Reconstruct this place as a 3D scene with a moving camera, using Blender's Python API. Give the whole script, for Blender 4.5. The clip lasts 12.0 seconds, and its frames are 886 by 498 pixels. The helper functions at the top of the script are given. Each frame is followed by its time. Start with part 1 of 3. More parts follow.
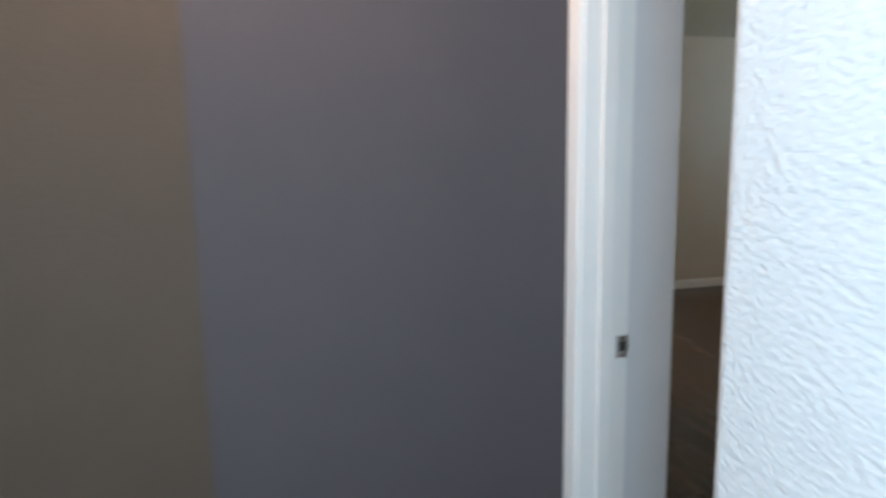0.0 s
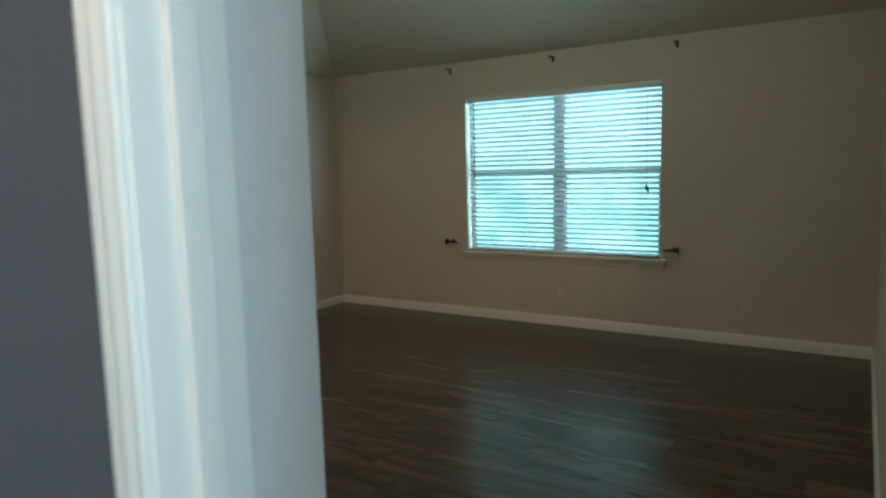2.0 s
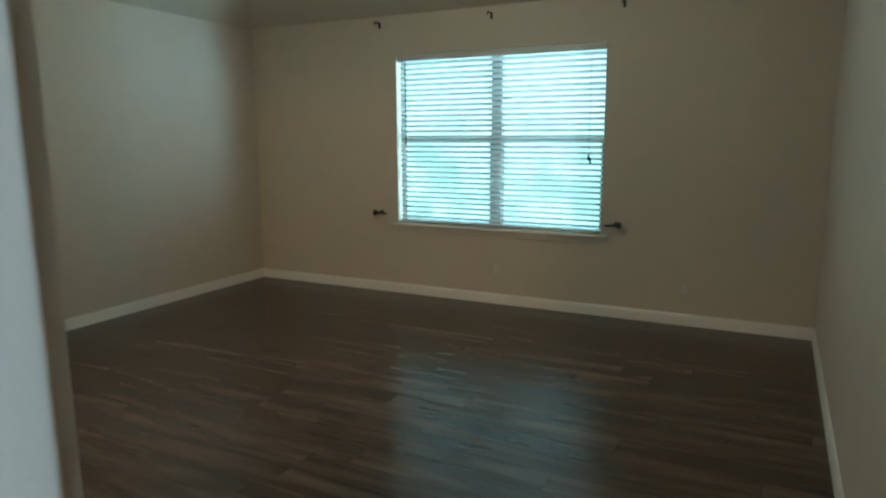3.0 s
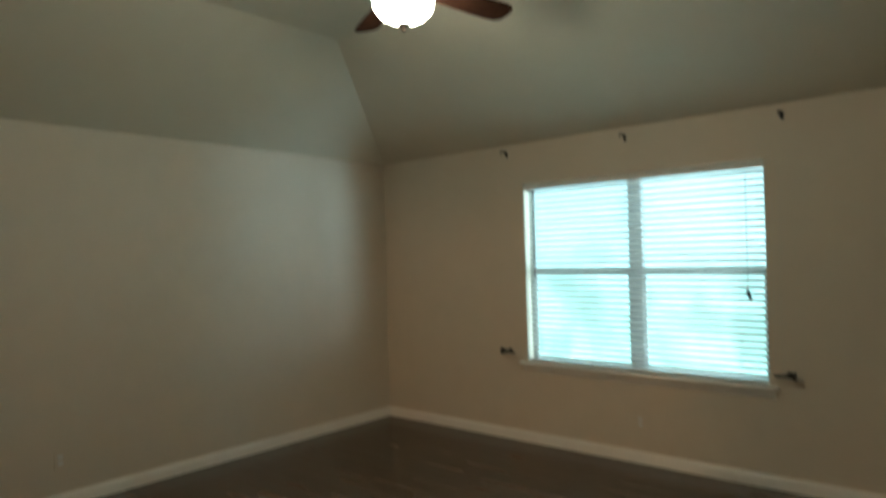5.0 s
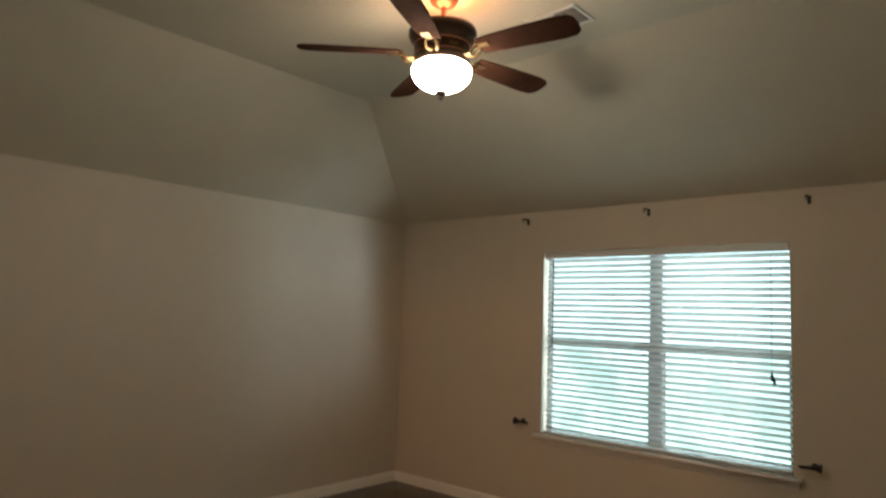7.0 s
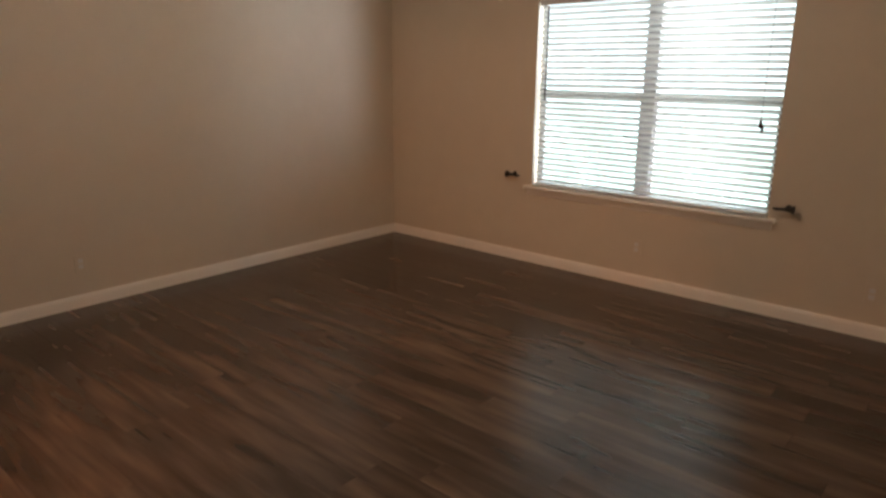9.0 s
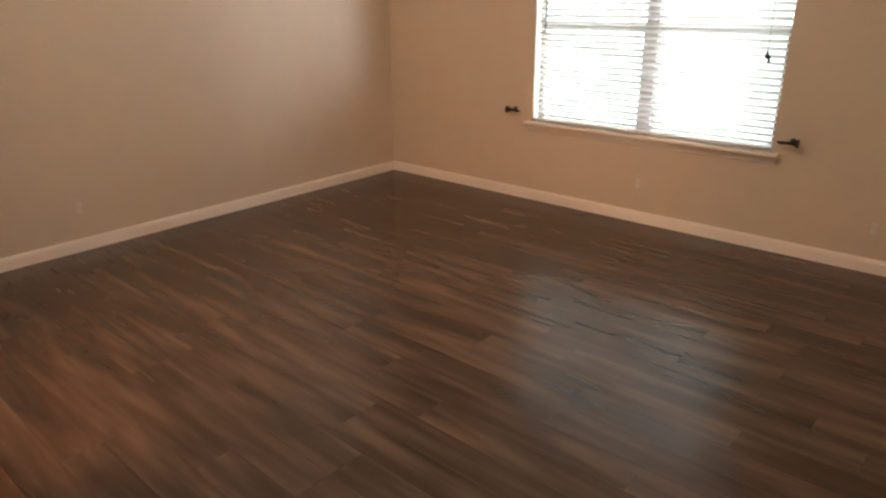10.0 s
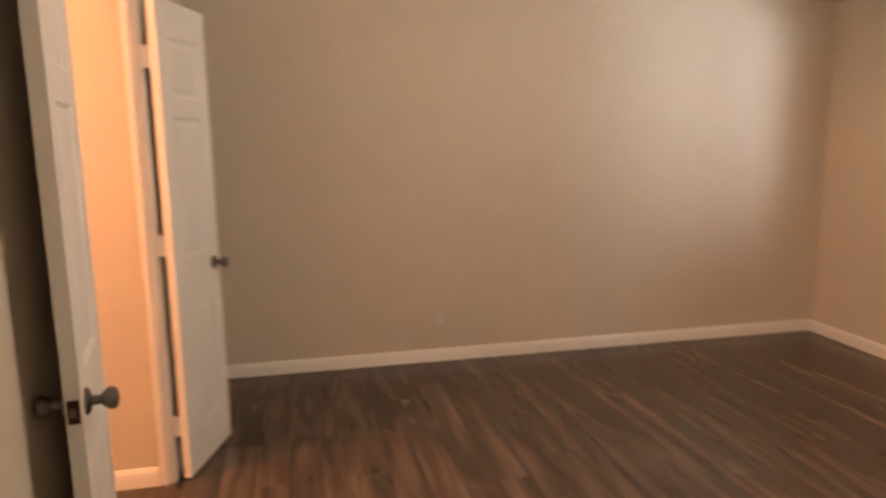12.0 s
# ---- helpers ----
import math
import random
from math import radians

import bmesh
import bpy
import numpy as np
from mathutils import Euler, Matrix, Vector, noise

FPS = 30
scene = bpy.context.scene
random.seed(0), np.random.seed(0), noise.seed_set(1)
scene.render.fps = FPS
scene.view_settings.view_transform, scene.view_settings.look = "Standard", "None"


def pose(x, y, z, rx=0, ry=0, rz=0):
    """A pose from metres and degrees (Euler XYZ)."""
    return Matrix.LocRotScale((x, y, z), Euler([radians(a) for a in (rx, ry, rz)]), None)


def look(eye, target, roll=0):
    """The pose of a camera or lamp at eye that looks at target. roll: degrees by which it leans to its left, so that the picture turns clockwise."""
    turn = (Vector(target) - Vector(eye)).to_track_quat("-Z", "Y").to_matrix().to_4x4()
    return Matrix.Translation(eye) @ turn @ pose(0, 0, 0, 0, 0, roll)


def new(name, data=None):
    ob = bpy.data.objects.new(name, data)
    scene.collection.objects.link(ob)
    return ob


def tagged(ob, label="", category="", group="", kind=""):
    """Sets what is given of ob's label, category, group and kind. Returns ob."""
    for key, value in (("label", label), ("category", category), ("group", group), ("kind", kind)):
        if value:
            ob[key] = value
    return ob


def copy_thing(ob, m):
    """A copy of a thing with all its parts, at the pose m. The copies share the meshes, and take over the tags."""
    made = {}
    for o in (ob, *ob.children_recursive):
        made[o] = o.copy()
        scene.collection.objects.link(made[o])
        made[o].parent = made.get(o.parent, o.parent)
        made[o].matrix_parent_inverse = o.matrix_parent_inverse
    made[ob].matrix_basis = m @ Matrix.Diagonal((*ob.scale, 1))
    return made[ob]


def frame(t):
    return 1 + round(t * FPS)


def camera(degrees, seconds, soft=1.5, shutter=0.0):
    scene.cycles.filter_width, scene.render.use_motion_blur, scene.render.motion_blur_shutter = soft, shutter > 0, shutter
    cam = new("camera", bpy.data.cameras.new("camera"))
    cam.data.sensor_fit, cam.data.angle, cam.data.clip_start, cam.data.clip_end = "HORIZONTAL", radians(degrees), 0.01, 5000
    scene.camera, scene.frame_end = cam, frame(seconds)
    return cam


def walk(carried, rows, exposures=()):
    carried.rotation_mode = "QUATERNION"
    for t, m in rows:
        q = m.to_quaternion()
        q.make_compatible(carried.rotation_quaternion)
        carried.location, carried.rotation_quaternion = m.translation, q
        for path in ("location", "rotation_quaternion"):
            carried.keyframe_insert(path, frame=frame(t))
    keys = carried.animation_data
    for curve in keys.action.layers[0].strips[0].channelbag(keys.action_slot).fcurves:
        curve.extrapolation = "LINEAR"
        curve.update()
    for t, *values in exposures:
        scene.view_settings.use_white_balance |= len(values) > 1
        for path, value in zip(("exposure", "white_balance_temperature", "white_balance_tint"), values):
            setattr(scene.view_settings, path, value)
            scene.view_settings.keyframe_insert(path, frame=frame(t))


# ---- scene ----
cam = camera(67.5, 12.0, soft=2.4, shutter=0.5)
# seconds, eye, yaw to the left of north, pitch, lean
START = [(0.0, (5.666, -5.875, 1.443), 74.9, -8.76, -0.95), (0.2, (5.471, -5.905, 1.435), 66.33, -7.5, -0.9),
         (0.5, (5.328, -5.889, 1.445), 61.32, -5.5, -1.5)]
PATH = [
    (1, (5.086, -5.815, 1.441), (3.495, -4.613, 1.283), -1.6),
    (1.5, (4.962, -5.728, 1.443), (3.742, -4.156, 1.239), -1.4),
    (2, (4.851, -5.543, 1.428), (3.784, -3.868, 1.192), -1.5),
    (2.5, (4.714, -5.323, 1.416), (3.791, -3.573, 1.122), -0.7),
    (2.7, (4.667, -5.247, 1.412), (3.789, -3.48, 1.09), -0.3),
    (4.5, (4.62, -4.639, 1.537), (3.479, -3.035, 1.181), -1.8),
    (5, (4.627, -4.56, 1.54), (3.328, -3.04, 1.559), -1.5),
    (5.5, (4.57, -4.603, 1.551), (3.212, -3.151, 1.766), -0.7),
    (6, (4.562, -4.603, 1.558), (3.189, -3.18, 1.855), 0.5),
    (6.5, (4.559, -4.585, 1.57), (3.213, -3.134, 1.858), 1.1),
    (8.5, (4.6, -4.603, 1.578), (3.331, -3.102, 1.208), 1.6),
    (9, (4.625, -4.562, 1.568), (3.356, -3.106, 1.046), 0.4),
    (9.5, (4.636, -4.563, 1.565), (3.388, -3.144, 0.911), -0.2),
    (10, (4.641, -4.518, 1.59), (3.4, -3.119, 0.882), -0.5),
    (10.5, (4.634, -4.466, 1.549), (3.358, -3.026, 1.005), 0.2),
    (11, (4.538, -4.4, 1.533), (3.022, -3.158, 1.130), -0.6),
    (11.5, (4.437, -4.123, 1.541), (2.679, -3.249, 1.161), -0.4),
    (11.8, (4.333, -3.982, 1.527), (2.478, -3.33, 1.165), -0.5),
    (12, (4.279, -3.853, 1.538), (2.354, -3.434, 1.196), -0.6),
]


def ahead(eye, yaw, pitch):
    a, b = radians(yaw), radians(pitch)
    return Vector(eye) + 2 * Vector((-math.sin(a) * math.cos(b), math.cos(a) * math.cos(b), math.sin(b)))


EXPOSURES = [(0.0, 0.45, 5300, 1), (0.5, 0.85, 5200, -8), (1.0, 0.75, 5100, -13), (2.0, 0.34, 5000, -16), (2.7, 0.5, 5000, -17), (4.5, 1.05, 5900, -9), (5.0, 0.6, 5800, -11),
             (5.5, 0.42, 6000, -8), (6.5, 0.42, 6450, 2), (8.5, 0.42, 7000, 18), (9.5, 1.43, 7400, 27), (10.5, 1.62, 7450, 27), (11.0, 1.41, 7350, 26), (11.5, 1.58, 7650, 28),
             (12.0, 1.75, 7550, 27)]
rows = [(t, look(eye, ahead(eye, yaw, pitch), lean)) for t, eye, yaw, pitch, lean in START]
rows += [(t, look(eye, target, roll)) for t, eye, target, roll in PATH]
walk(cam, rows, EXPOSURES)

# ---- world and lamps ----
SUN_UP, SUN_ROUND = 55, 200
world = bpy.data.worlds.new("sky")
scene.world = world
world.use_nodes = True
sky = world.node_tree.nodes.new("ShaderNodeTexSky")
sky.sky_type, sky.sun_disc = "NISHITA", False
sky.sun_elevation, sky.sun_rotation = radians(SUN_UP), radians(SUN_ROUND)
background = world.node_tree.nodes["Background"]
background.inputs["Strength"].default_value = 0.1
world.node_tree.links.new(sky.outputs[0], background.inputs[0])

sun = new("sun", bpy.data.lights.new("sun", "SUN"))
sun.data.energy, sun.data.angle, sun.data.color = 3.0, radians(0.5), (1, 0.95, 0.88)
sun.matrix_world = look((0, -30, 43), (0, 0, 0))


def lamp(name, kind, power, color, m, size=0.1, size_y=None):
    ob = new(name, bpy.data.lights.new(name, kind))
    ob.data.energy, ob.data.color = power, color
    if kind == "AREA":
        ob.data.shape, ob.data.size, ob.data.size_y = "RECTANGLE", size, size_y or size
    else:
        ob.data.shadow_soft_size = size
    ob.matrix_world = m
    return ob


FAN_X, FAN_Y = 2.578, -2.394
lamp("hall_daylight", "AREA", 40, (0.80, 0.90, 1.0), look((6.42, -6.12, 1.85), (4.2, -5.2, 1.6)), 0.75, 0.85)
lamp("sky_over_window", "AREA", 30, (0.74, 0.92, 1.0), look((2.52, 0.8, 2.9), (2.52, 0.0, 1.3)), 2.4, 0.9)
# Unseen lamp outside, added to brighten the west wall through the window.
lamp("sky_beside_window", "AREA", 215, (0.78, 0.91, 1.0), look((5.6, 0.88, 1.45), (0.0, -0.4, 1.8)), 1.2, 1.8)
lamp("hall_lamp_glow", "POINT", 20, (1.0, 0.52, 0.30), pose(4.36, -6.0, 2.38), 0.06)
lamp("bath_lamp_glow", "POINT", 46, (1.0, 0.49, 0.25), pose(2.0, -6.0, 2.2), 0.1)
uplight = lamp("fan_uplight", "AREA", 2.3, (1.0, 0.44, 0.20), pose(FAN_X, FAN_Y, 2.905, 180, 0, 0), 0.2)
uplight.data.shape = "DISK"

# ---- materials ----


def material(name, color, rough=0.6, metal=0.0, vary=0.06, grain=30.0, bump=0.0, bump_scale=200.0, stretch=(1, 1, 1), by_object=0.0,
             coat=0.0, stain=1.2):
    m = bpy.data.materials.new(name)
    m.use_nodes = True
    n, l = m.node_tree.nodes, m.node_tree.links
    b = n["Principled BSDF"]
    b.inputs["Roughness"].default_value, b.inputs["Metallic"].default_value = rough, metal
    b.inputs["Coat Weight"].default_value = coat
    where = n.new("ShaderNodeNewGeometry")
    mapping = n.new("ShaderNodeMapping")
    mapping.inputs["Scale"].default_value = stretch
    l.new(where.outputs["Position"], mapping.inputs[0])
    fine, broad = n.new("ShaderNodeTexNoise"), n.new("ShaderNodeTexNoise")
    fine.inputs["Scale"].default_value, fine.inputs["Detail"].default_value = grain, 6
    broad.inputs["Scale"].default_value, broad.inputs["Detail"].default_value = stain, 3
    for t in (fine, broad):
        l.new(mapping.outputs[0], t.inputs["Vector"])
    add = n.new("ShaderNodeMath")
    add.operation = "ADD"
    l.new(fine.outputs[0], add.inputs[0])
    l.new(broad.outputs[0], add.inputs[1])
    spread = n.new("ShaderNodeMapRange")
    spread.inputs["From Min"].default_value, spread.inputs["From Max"].default_value = 0.6, 1.4
    spread.inputs["To Min"].default_value, spread.inputs["To Max"].default_value = 1 - vary, 1 + vary
    l.new(add.outputs[0], spread.inputs[0])
    mix = n.new("ShaderNodeVectorMath")
    mix.operation = "SCALE"
    mix.inputs[0].default_value = color
    l.new(spread.outputs[0], mix.inputs["Scale"])
    l.new(mix.outputs[0], b.inputs["Base Color"])
    if bump:
        t, bm = n.new("ShaderNodeTexNoise"), n.new("ShaderNodeBump")
        t.inputs["Scale"].default_value, t.inputs["Detail"].default_value = bump_scale, 4
        l.new(where.outputs["Position"], t.inputs["Vector"])
        bm.inputs["Strength"].default_value, bm.inputs["Distance"].default_value = 1.0, bump
        l.new(t.outputs[0], bm.inputs["Height"])
        l.new(bm.outputs[0], b.inputs["Normal"])
    return m


def plank_material():
    m = bpy.data.materials.new("vinyl_plank")
    m.use_nodes = True
    n, l = m.node_tree.nodes, m.node_tree.links
    b = n["Principled BSDF"]
    where, info = n.new("ShaderNodeNewGeometry"), n.new("ShaderNodeObjectInfo")
    shift = n.new("ShaderNodeVectorMath")
    shift.operation = "ADD"
    far = n.new("ShaderNodeMath")
    far.operation = "MULTIPLY"
    far.inputs[1].default_value = 37.0
    l.new(info.outputs["Random"], far.inputs[0])
    l.new(where.outputs["Position"], shift.inputs[0])
    l.new(far.outputs[0], shift.inputs[1])
    streak, cloud = n.new("ShaderNodeMapping"), n.new("ShaderNodeMapping")
    streak.inputs["Scale"].default_value = (1.0, 9.0, 1)
    cloud.inputs["Scale"].default_value = (0.7, 5.0, 1)
    l.new(shift.outputs[0], streak.inputs[0])
    l.new(shift.outputs[0], cloud.inputs[0])
    a, c = n.new("ShaderNodeTexNoise"), n.new("ShaderNodeTexNoise")
    a.inputs["Scale"].default_value, a.inputs["Detail"].default_value = 1.5, 2.5
    a.inputs["Roughness"].default_value = 0.52
    a.inputs["Distortion"].default_value = 0.12
    c.inputs["Scale"].default_value, c.inputs["Detail"].default_value = 1.5, 2
    l.new(streak.outputs[0], a.inputs["Vector"])
    l.new(cloud.outputs[0], c.inputs["Vector"])
    both = n.new("ShaderNodeMath")
    both.operation = "MULTIPLY_ADD"
    both.inputs[1].default_value = 0.55
    l.new(a.outputs[0], both.inputs[0])
    half = n.new("ShaderNodeMath")
    half.operation = "MULTIPLY"
    half.inputs[1].default_value = 0.45
    l.new(c.outputs[0], half.inputs[0])
    l.new(half.outputs[0], both.inputs[2])
    ramp = n.new("ShaderNodeValToRGB")
    e = ramp.color_ramp.elements
    e[0].position, e[0].color = 0.31, (0.022, 0.014, 0.010, 1)
    e[1].position, e[1].color = 0.71, (0.150, 0.104, 0.077, 1)
    mid = e.new(0.5)
    mid.color = (0.074, 0.050, 0.036, 1)
    l.new(both.outputs[0], ramp.inputs[0])
    tone = n.new("ShaderNodeMapRange")
    tone.inputs["To Min"].default_value, tone.inputs["To Max"].default_value = 0.86, 1.14
    l.new(info.outputs["Random"], tone.inputs[0])
    scaled = n.new("ShaderNodeVectorMath")
    scaled.operation = "SCALE"
    l.new(ramp.outputs[0], scaled.inputs[0])
    l.new(tone.outputs[0], scaled.inputs["Scale"])
    l.new(scaled.outputs[0], b.inputs["Base Color"])
    gloss = n.new("ShaderNodeMapRange")
    gloss.inputs["To Min"].default_value, gloss.inputs["To Max"].default_value = 0.20, 0.29
    l.new(a.outputs[0], gloss.inputs[0])
    l.new(gloss.outputs[0], b.inputs["Roughness"])
    b.inputs["Specular IOR Level"].default_value = 0.52
    bm = n.new("ShaderNodeBump")
    bm.inputs["Strength"].default_value, bm.inputs["Distance"].default_value = 0.4, 0.0005
    l.new(a.outputs[0], bm.inputs["Height"])
    l.new(bm.outputs[0], b.inputs["Normal"])
    return m


def glowing(name, color, strength):
    m = bpy.data.materials.new(name)
    m.use_nodes = True
    b = m.node_tree.nodes["Principled BSDF"]
    b.inputs["Base Color"].default_value = (*color, 1)
    b.inputs["Emission Color"].default_value = (*color, 1)
    b.inputs["Emission Strength"].default_value = strength
    return m


def garden_material():
    """Bright sky above a hazy green garden, out of focus."""
    m = bpy.data.materials.new("bright_garden")
    m.use_nodes = True
    n, l = m.node_tree.nodes, m.node_tree.links
    b = n["Principled BSDF"]
    b.inputs["Base Color"].default_value = (0.1, 0.1, 0.1, 1)
    where, t, ramp = n.new("ShaderNodeNewGeometry"), n.new("ShaderNodeTexNoise"), n.new("ShaderNodeValToRGB")
    t.inputs["Scale"].default_value, t.inputs["Detail"].default_value = 2.0, 4
    l.new(where.outputs["Position"], t.inputs["Vector"])
    e = ramp.color_ramp.elements
    e[0].position, e[0].color = 0.38, (0.56, 0.80, 0.92, 1)
    e[1].position, e[1].color = 0.62, (0.64, 0.86, 1.0, 1)
    l.new(t.outputs[0], ramp.inputs[0])
    # lawn and shrubs below, open sky above
    parts, rise, green = n.new("ShaderNodeSeparateXYZ"), n.new("ShaderNodeMapRange"), n.new("ShaderNodeValToRGB")
    l.new(where.outputs["Position"], parts.inputs[0])
    uneven = n.new("ShaderNodeMath")
    uneven.operation = "MULTIPLY_ADD"
    uneven.inputs[1].default_value = 0.9
    l.new(t.outputs[0], uneven.inputs[0])
    l.new(parts.outputs["Z"], uneven.inputs[2])
    rise.inputs["From Min"].default_value, rise.inputs["From Max"].default_value = 1.45, 2.05
    l.new(uneven.outputs[0], rise.inputs[0])
    g = green.color_ramp.elements
    g[0].position, g[0].color = 0.40, (0.25, 0.45, 0.42, 1)
    g[1].position, g[1].color = 0.62, (0.50, 0.80, 0.82, 1)
    l.new(t.outputs[0], green.inputs[0])
    mix = n.new("ShaderNodeMix")
    mix.data_type = "RGBA"
    l.new(rise.outputs[0], mix.inputs[0])
    l.new(green.outputs[0], mix.inputs[6])
    l.new(ramp.outputs[0], mix.inputs[7])
    l.new(mix.outputs[2], b.inputs["Emission Color"])
    b.inputs["Emission Strength"].default_value = GARDEN_GLOW
    return m


GARDEN_GLOW = 2.15


def pane_material():
    m = bpy.data.materials.new("window_glass")
    m.use_nodes = True
    b = m.node_tree.nodes["Principled BSDF"]
    b.inputs["Base Color"].default_value = (0.92, 0.98, 0.97, 1)
    b.inputs["Transmission Weight"].default_value, b.inputs["Roughness"].default_value = 1.0, 0.0
    b.inputs["IOR"].default_value = 1.45
    return m


PAINT = material("beige_wall_paint", (0.61, 0.545, 0.45), 0.62, vary=0.035, grain=6, bump=0.0012, bump_scale=95, stain=0.8)
# Far darker than the wall's paint: its dim light is put into the colour.
DIM_GREY = material("grey_dimmed_wall_paint", (0.084, 0.073, 0.073), 0.9, vary=0.04, grain=6, bump=0.0008, bump_scale=95, stain=0.8)
DIM_GREY.node_tree.nodes["Principled BSDF"].inputs["Specular IOR Level"].default_value = 0.15
# Same wall paint, with the warm shade beyond the daylight put into its colour.
WARM_SHADE = material("tan_shade_on_wall", (0.076, 0.055, 0.036), 0.9, vary=0.05, grain=6, bump=0.0012, bump_scale=95)
COARSE = material("knockdown_wall_paint", (0.66, 0.66, 0.64), 0.6, vary=0.03, grain=8, bump=0.0026, bump_scale=140, stain=1.0)
CEIL = material("ceiling_paint", (0.64, 0.59, 0.48), 0.75, vary=0.03, grain=5, bump=0.0012, bump_scale=80, stain=0.7)
WHITE = material("white_trim_enamel", (0.80, 0.78, 0.73), 0.32, vary=0.03, grain=14, bump=0.0002, bump_scale=60)
DOOR = material("white_door_enamel", (0.78, 0.77, 0.73), 0.38, vary=0.03, grain=20, bump=0.0003, bump_scale=150, stretch=(3, 3, 0.4))
SLAT = material("white_slat_vinyl", (0.82, 0.82, 0.79), 0.42, vary=0.03, grain=12)
n_, l_ = SLAT.node_tree.nodes, SLAT.node_tree.links
through_slat, blend = n_.new("ShaderNodeBsdfTranslucent"), n_.new("ShaderNodeMixShader")
through_slat.inputs[0].default_value = (0.8, 0.82, 0.78, 1)
blend.inputs[0].default_value = 0.22
l_.new(n_["Principled BSDF"].outputs[0], blend.inputs[1])
l_.new(through_slat.outputs[0], blend.inputs[2])
l_.new(blend.outputs[0], n_["Material Output"].inputs["Surface"])
# White vinyl darkened to grey: the backlit frame's shade is in the colour.
VINYL_BACKLIT = material("backlit_window_vinyl", (0.36, 0.37, 0.38), 0.4, vary=0.03)
PLANK = plank_material()
JOINT = material("dark_joint", (0.02, 0.014, 0.01), 0.9)
BRONZE = material("oil_rubbed_bronze", (0.055, 0.035, 0.025), 0.38, metal=0.8, vary=0.25, grain=40)
COPPER = material("antique_copper", (0.36, 0.15, 0.09), 0.4, metal=0.75, vary=0.2, grain=50)
BRASS = material("antique_brass", (0.15, 0.09, 0.038), 0.55, metal=0.8, vary=0.3, grain=50)
STEEL = material("bright_steel", (0.75, 0.75, 0.75), 0.35, metal=0.9, vary=0.1, grain=60)
PALE = material("pale_paint", (0.64, 0.64, 0.63), 0.5, vary=0.03, grain=8, bump=0.0008, bump_scale=95)
NICKEL = material("brushed_nickel", (0.20, 0.18, 0.165), 0.28, metal=1.0, vary=0.1, grain=90)
IRON = material("dark_iron", (0.02, 0.018, 0.016), 0.6, metal=0.1, vary=0.2)
BLADE = material("dark_walnut_blade", (0.05, 0.021, 0.013), 0.9, vary=0.4, grain=6, stretch=(5, 5, 5))
CORD = material("cord", (0.20, 0.20, 0.19), 0.7)
BLADE.node_tree.nodes["Principled BSDF"].inputs["Specular IOR Level"].default_value = 0.02
BOWL = glowing("lit_opal_glass", (1.0, 0.84, 0.66), 47.0)
LAWN = material("lawn", (0.07, 0.13, 0.035), 0.9, vary=0.4, grain=8, bump=0.01, bump_scale=40)
GLASS = pane_material()
GARDEN = garden_material()
# Near-black colour that paints the shade inside the vent and latch hole.
RECESS_SHADE = material("recess_shade", (0.03, 0.03, 0.03), 0.8)

# ---- building helpers ----


def finish(bm, bevel=0.0, segments=2):
    if bevel:
        bmesh.ops.bevel(bm, geom=bm.edges[:], offset=bevel, segments=segments, affect="EDGES", profile=0.6)
    bmesh.ops.recalc_face_normals(bm, faces=bm.faces[:])
    return bm


def box(bm, x0, x1, y0, y1, z0, z1):
    v = [bm.verts.new((x, y, z)) for x in (x0, x1) for y in (y0, y1) for z in (z0, z1)]
    for f in ((0, 1, 3, 2), (4, 6, 7, 5), (0, 4, 5, 1), (2, 3, 7, 6), (0, 2, 6, 4), (1, 5, 7, 3)):
        bm.faces.new([v[i] for i in f])
    return bm


def boxes(*lists, bevel=0.0, segments=2):
    bm = bmesh.new()
    for b in lists:
        box(bm, *b)
    return finish(bm, bevel, segments)


def lathe(profile, steps=32, m=None):
    """A turned shape about z from (radius, height) pairs."""
    bm = bmesh.new()
    rings = []
    for r, z in profile:
        rings.append([bm.verts.new((r * math.cos(2 * math.pi * k / steps), r * math.sin(2 * math.pi * k / steps), z)) for k in range(steps)])
    for a, b in zip(rings, rings[1:]):
        for k in range(steps):
            bm.faces.new((a[k], a[(k + 1) % steps], b[(k + 1) % steps], b[k]))
    bm.faces.new(rings[0][::-1])
    bm.faces.new(rings[-1])
    if m is not None:
        bmesh.ops.transform(bm, matrix=m, verts=bm.verts[:])
    return finish(bm)


def sweep(points, radius, steps=10):
    """A round bar along a line of points."""
    bm = bmesh.new()
    rings = []
    points = [Vector(p) for p in points]
    for i, p in enumerate(points):
        d = (points[min(i + 1, len(points) - 1)] - points[max(i - 1, 0)]).normalized()
        q = d.to_track_quat("Z", "Y")
        r = radius[i] if isinstance(radius, (list, tuple)) else radius
        rings.append([bm.verts.new(p + q @ Vector((r * math.cos(2 * math.pi * k / steps), r * math.sin(2 * math.pi * k / steps), 0)))
                      for k in range(steps)])
    for a, b in zip(rings, rings[1:]):
        for k in range(steps):
            bm.faces.new((a[k], a[(k + 1) % steps], b[(k + 1) % steps], b[k]))
    bm.faces.new(rings[0][::-1])
    bm.faces.new(rings[-1])
    return finish(bm)


